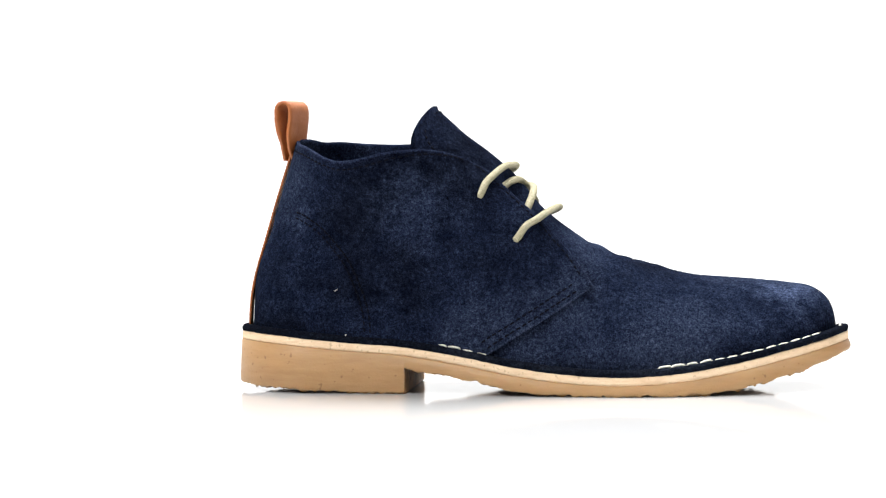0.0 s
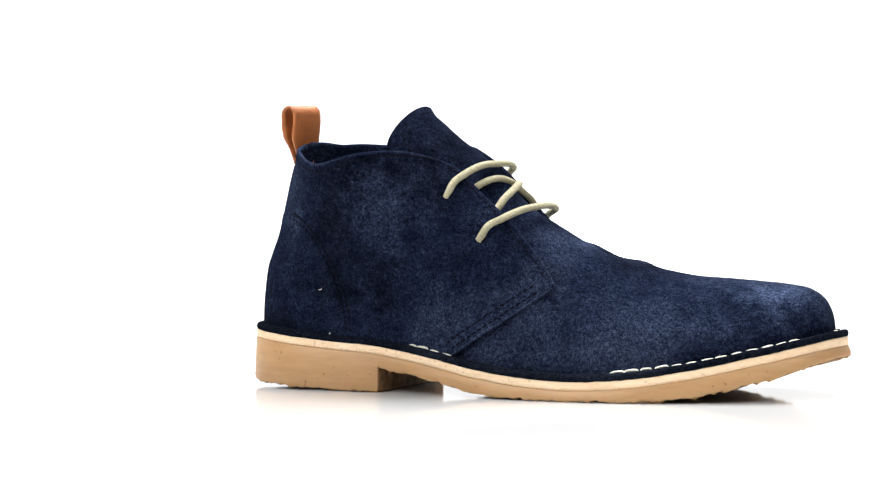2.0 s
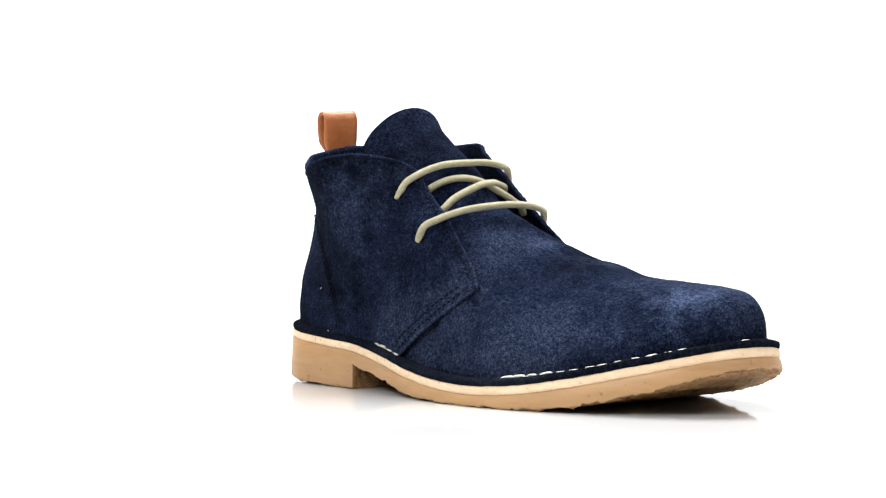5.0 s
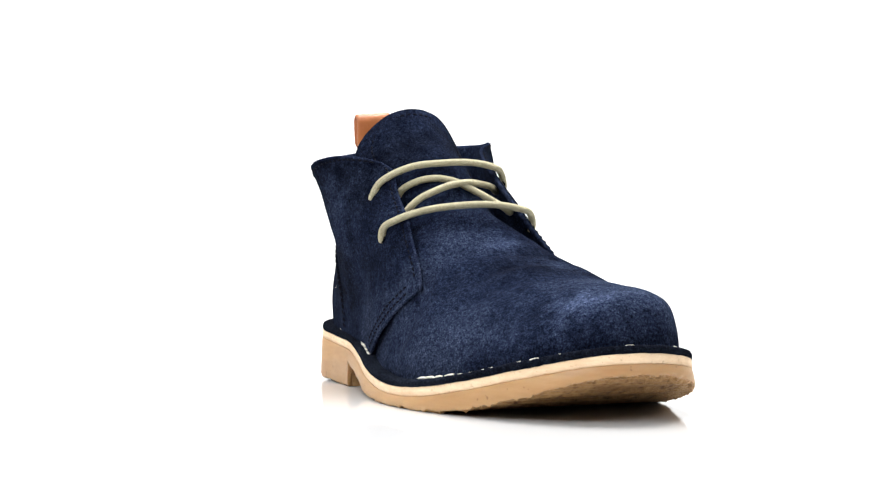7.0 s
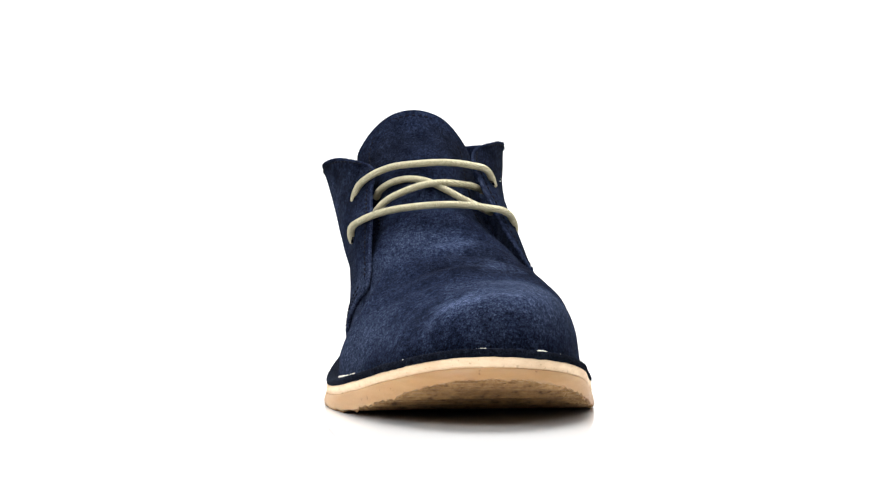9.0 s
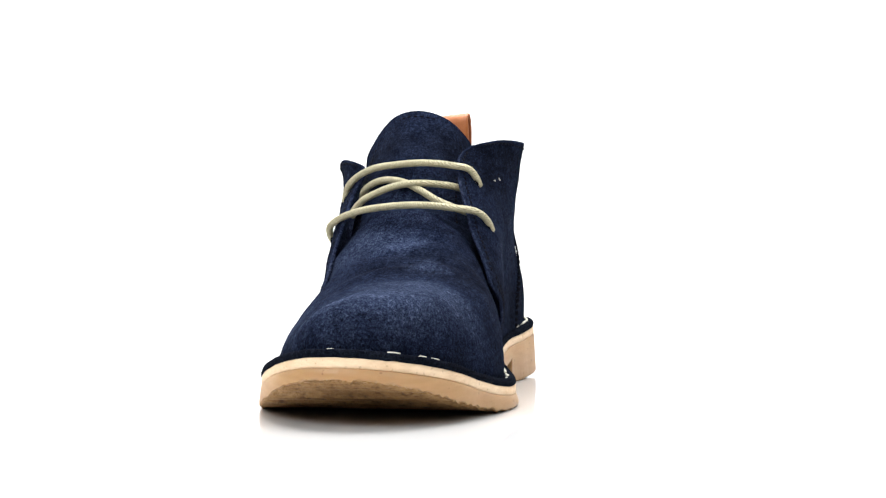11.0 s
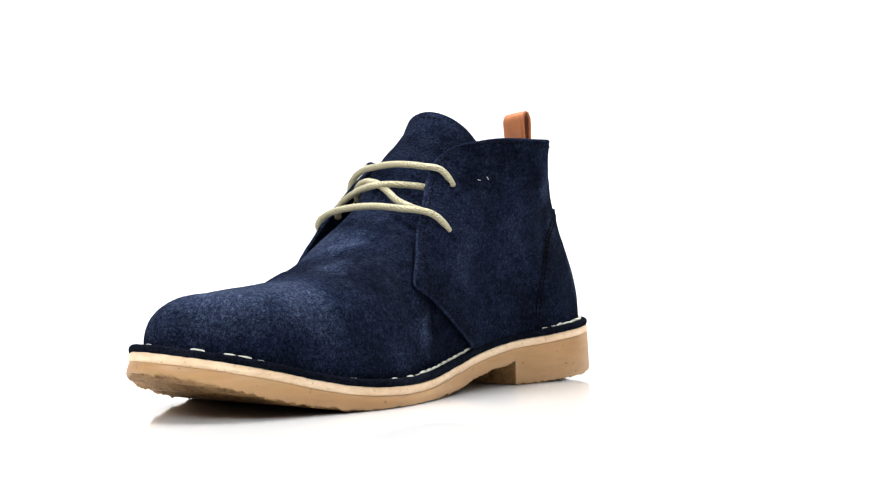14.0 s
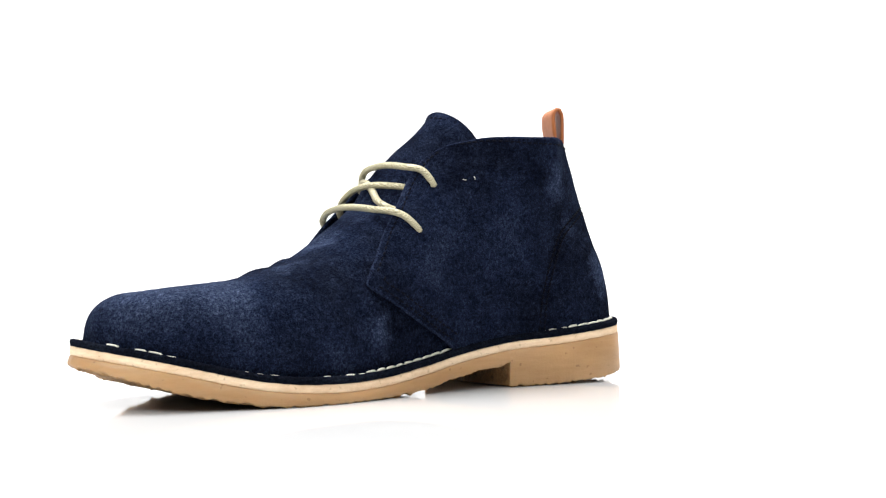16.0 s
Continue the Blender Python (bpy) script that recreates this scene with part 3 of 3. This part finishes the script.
def build_seams(shoe, grids, vamp):
    for side, g in grids.items():
        sign = 1.0 if side < 0 else -1.0
        nor = grid_normals(g) * sign
        for edge, depth, lo, hi in (("top", 0.0032, 0.07, 0.94), ("front", 0.0030, 0.40, 0.94), ("front", 0.0030, 0.05, 0.375), ("front", 0.0085, 0.07, 0.40)):
            p, n = inset_line(g, nor, edge, depth, lo, hi)
            part("seam_stitches", row_of_stitches(p, n), NAVY_THREAD, shoe, "dark navy stitch row", "stuff")
        rim, n = inset_line(g, nor, "front", 0.0, 0.02, 1.0)
        top, n2 = inset_line(g, nor, "top", 0.0, 0.02, 1.0)
        line, ln = np.concatenate([rim, top[::-1][1:]]), np.concatenate([n, n2[::-1][1:]])
        part("cut_edge", tube(line - ln * 0.0009, 0.00095, 8), CUT_EDGE, shoe, "raw cut suede edge")
        part("edge_fibres", fibres(line, ln, 420), CUT_EDGE, shoe, "short frayed suede fibres", "stuff")
    nor = -grid_normals(vamp)
    k = vamp.shape[0]
    # the row round the tongue's free edge
    a, b = int(k * 0.62), k - 13
    left, right = vamp.shape[1] // 4 + 4, vamp.shape[1] - vamp.shape[1] // 4 - 5
    line = [(i, left) for i in range(a, b)] + [(b, j) for j in range(left, right + 1)] + [(i, right) for i in range(b - 1, a, -1)]
    part("seam_stitches", row_of_stitches(np.array([vamp[i] for i in line]), np.array([nor[i] for i in line])), NAVY_THREAD, shoe, "dark navy stitch row", "stuff")


def build_welt_stitches(welt):
    """Off-white lockstitches that lie round the welt, each a short arched thread."""
    ps = [(-0.0027, 0, -0.0007), (-0.0022, 0, 0.0), (-0.0010, 0, 0.0002), (0.0010, 0, 0.0002), (0.0022, 0, 0.0), (0.0027, 0, -0.0007)]
    verts, faces = tube(ps, 0.00066, 8, True, 0.85)
    me = bpy.data.meshes.new("stitch")
    me.from_pydata(verts, [], faces)
    me.materials.append(WHITE_THREAD)
    for f in me.polygons:
        f.use_smooth = True
    for side in (-1, 1):
        u = np.linspace(0.0, 1, 1200)
        p = sole_edge(side, u, 3.9)
        z = WELT_TOP(p[:, 0]) + np.array([toe_lean(a, b) for a, b in p]) + inner_sag(p[:, 0], p[:, 1])
        line = np.concatenate([p, z[:, None]], 1) * MM
        d = np.concatenate([[0], np.cumsum(np.linalg.norm(np.diff(line, axis=0), axis=1))])
        at = 0.004
        while at < d[-1] - 0.002:
            q = Vector([np.interp(at, d, line[:, c]) for c in range(3)])
            r = Vector([np.interp(at + 0.001, d, line[:, c]) for c in range(3)])
            sunk = 0.0004 + (0.0016 if (q.x < -0.045 or 0.03 < q.x < 0.1) and side < 0 else 0.0) + (0.0011 if q.x > 0.178 and random.random() < 0.75 else 0.0) + (0.0005 if q.x > 0.125 and side < 0 else 0.0) + (random.uniform(0.0006, 0.0015) if 0.10 < q.x < 0.168 and side > 0 else 0.0) + (random.uniform(0, 0.0005) if q.x < 0.0 and side < 0 else 0.0) + (random.uniform(0.0004, 0.0012) if 0.008 < q.x < 0.1 and side < 0 or 0.075 < q.x < 0.12 and side > 0 else 0.0)
            ob = new("stitch", me)
            turn = (r - q).to_track_quat("X", "Z").to_matrix().to_4x4()
            ob.parent = welt
            ob.matrix_basis = Matrix.Translation(q + Vector((0, 0, 0.0007 - sunk))) @ turn @ pose(0, 0, 0, random.uniform(-14, 14), random.uniform(-5, 5), random.uniform(-5, 5)) @ Matrix.Diagonal((random.uniform(0.85, 1.1), random.uniform(0.85, 1.2), random.uniform(0.8, 1.15), 1))
            at += 0.0065 * random.uniform(0.94, 1.06)


def strap(path, centre, half, thickness, bow=0.0, slant=0.0, narrow=0.0):
    """A leather strip that follows a path of (x, z) points; slant turns a loop about the upright."""
    p = spline(path)(np.linspace(0, 1, 80))
    ys = np.linspace(-1, 1, 11)
    g = np.zeros((len(p), 11, 3))
    for j, f in enumerate(ys):
        x = p[:, 0] + bow * f * f
        if slant:
            x = x + slant * f * smooth((p[:, 1] - 106) / 12) + 0.9 * f * smooth((p[:, 1] - 119) / 12) * (p[:, 0] < -76)
        g[:, j, 0], g[:, j, 1], g[:, j, 2] = x, centre + half * narrow * 0.6 * smooth((126 - p[:, 1]) / 14) + f * half * (1 - narrow * smooth((126 - p[:, 1]) / 14)) + 0.5 * np.sin(p[:, 1] / 9), p[:, 1] + 0.5 * f * (p[:, 1] > 130)
    return sheet(g * MM, thickness, 1.0, 0.4, 0.3)


def build_pull_tab(shoe):
    part("pull_tab", strap([(-74.5, 104), (-74.9, 116), (-74.1, 127), (-73.4, 134), (-73.8, 138), (-75.5, 139.6), (-77.3, 138.2), (-78, 133), (-77.6, 126), (-77.1, 120), (-77.6, 112)], -13.0, 8.3, 0.0016, 0.0, 2.8, 0.6),
         TAN, shoe, "tan leather pull tab loop at the heel")
    zs = np.linspace(120, 31, 18)
    path = [(float(RIGHT_SIDE(0.0, z)[0]) - 0.6, z) for z in zs]
    part("back_strip", strap(path, -11.0, 2.3, 0.0012, 0.3), TAN, shoe, "narrow tan leather strip over the heel seam")


def build_laces(shoe):
    def out(surface, x, z, sign, lift):
        q = float(q_of(surface, x, z))
        n = np.cross(surface(q + 0.01, z) - surface(q - 0.01, z), surface(q, z + 1) - surface(q, z - 1)) * sign
        return tuple(surface(q, z) + n / np.linalg.norm(n) * lift)
    a, b = out(RIGHT_SIDE, 19.8, 92.4, 1.0, 1.8), out(RIGHT_SIDE, 21.2, 96.3, 1.0, 3.5)
    c, d = out(LEFT_SIDE, 22.1, 98.8, -1.0, 1.8), out(LEFT_SIDE, 24.0, 102.6, -1.0, 3.6)
    e, f = out(RIGHT_SIDE, 37.6, 72.8, 1.0, 1.8), out(RIGHT_SIDE, 40.2, 76.6, 1.0, 3.4)
    g, h = out(LEFT_SIDE, 36.6, 77.2, -1.0, 1.8), out(LEFT_SIDE, 39.8, 80.6, -1.0, 3.6)
    strands = ([out(RIGHT_SIDE, 19.2, 90.8, 1.0, 0.7), a, b, (26, -40.5, 102), (30, -31, 106.2), (33, -17, 108), (34, -3, 108.4), (31.5, 8, 107.2), d, c, out(LEFT_SIDE, 21.5, 97.2, -1.0, 0.7)],
               [out(RIGHT_SIDE, 36.4, 71.2, 1.0, 0.7), e, f, (46, -45, 80.8), (51, -34, 84.8), (54.5, -17, 87.3), (55, -2, 87.8), (52, 11.5, 86.6), h, g, out(LEFT_SIDE, 35.2, 75.6, -1.0, 0.7)],
               [(26, -37, 92), (28.5, -35.5, 95.2), (32, -31, 98.5), (36, -22, 100.6), (38.2, -14, 99.5), (41, -4, 94.8), (43, 3.5, 90.5), (41.5, 10, 87.5), (36, 17, 84.5)],
               [(39, -38.5, 83.5), (41, -37, 86), (42.5, -33, 90), (43.5, -25, 94.2), (43, -15.6, 97.4), (40, -6.4, 98.6), (35, 2, 98.2), (31, 9, 97.2), (24, 15, 95)])
    for points in strands:
        part("lace", tube(spline(points)(np.linspace(0, 1, 64)) * MM, 0.0018, 12, True, 0.9), CORD, shoe, "cream waxed cotton lace strand")
    holes = ((RIGHT_SIDE, 19.8, 92.2, 1.0), (RIGHT_SIDE, 37.6, 72.4, 1.0), (LEFT_SIDE, 22.1, 98.8, -1.0), (LEFT_SIDE, 36.6, 77.2, -1.0))
    for surface, x, z, sign in holes:
        q = float(q_of(surface, x, z))
        p = surface(q, z)
        n = np.cross(surface(q + 0.01, z) - surface(q - 0.01, z), surface(q, z + 1) - surface(q, z - 1)) * sign
        n /= np.linalg.norm(n)
        # no hole is cut: a dark ring stands in for its shade
        ring = [p * MM + n * 0.0012 + 0.0019 * (math.cos(w) * np.array([1, 0, 0]) + math.sin(w) * np.cross(n, [1, 0, 0])) for w in np.linspace(0, 2 * math.pi, 15)]
        part("hole_shade", tube(ring, 0.0005, 6, False), NAVY_THREAD, shoe, "dark ring as the shade of a lace hole")


def build_lint(shoe):
    spots = ((RIGHT_SIDE, -49, 48.3, 1.0, 20), (LEFT_SIDE, 2, 101, -1.0, 70), (LEFT_SIDE, 7, 100, -1.0, 10))
    for surface, x, z, sign, turn in spots:
        q = float(q_of(surface, x, z))
        p = surface(q, z)
        a, b = surface(q + 0.01, z) - surface(q - 0.01, z), surface(q, z + 1) - surface(q, z - 1)
        n = np.cross(a, b) * sign
        n, a, b = n / np.linalg.norm(n), a / np.linalg.norm(a), b / np.linalg.norm(b)
        d = a * math.cos(radians(turn)) + b * math.sin(radians(turn))
        ps = [p * MM + n * (0.0012 + 0.0003 * (1 - f * f)) + d * 0.0008 * f + b * 0.0003 * f * f for f in (-1, -0.5, 0, 0.5, 1)]
        part("lint", tube(ps, 0.00013, 5), WHITE_THREAD, shoe, "pale lint fibre")


def motions():
    walk(shoe, [(t / 4, pose(0, 0, 0, 0, 0, YAW + SPEED * t / 4)) for t in range(65)])


shoe = new("desert_boot")
tagged(shoe, "navy suede desert boot with cream laces and crepe sole", "shoe")
welt = build_sole(shoe)
QUARTERS = build_quarters(shoe)
VAMP = build_vamp(shoe)
build_seams(shoe, QUARTERS, VAMP)
build_counter(shoe, RIGHT_SIDE, RIGHT_SEAM, 1.0)
build_counter(shoe, LEFT_SIDE, LEFT_SEAM, -1.0)
build_pull_tab(shoe)
build_laces(shoe)
build_lint(shoe)
build_welt_stitches(welt)
motions()
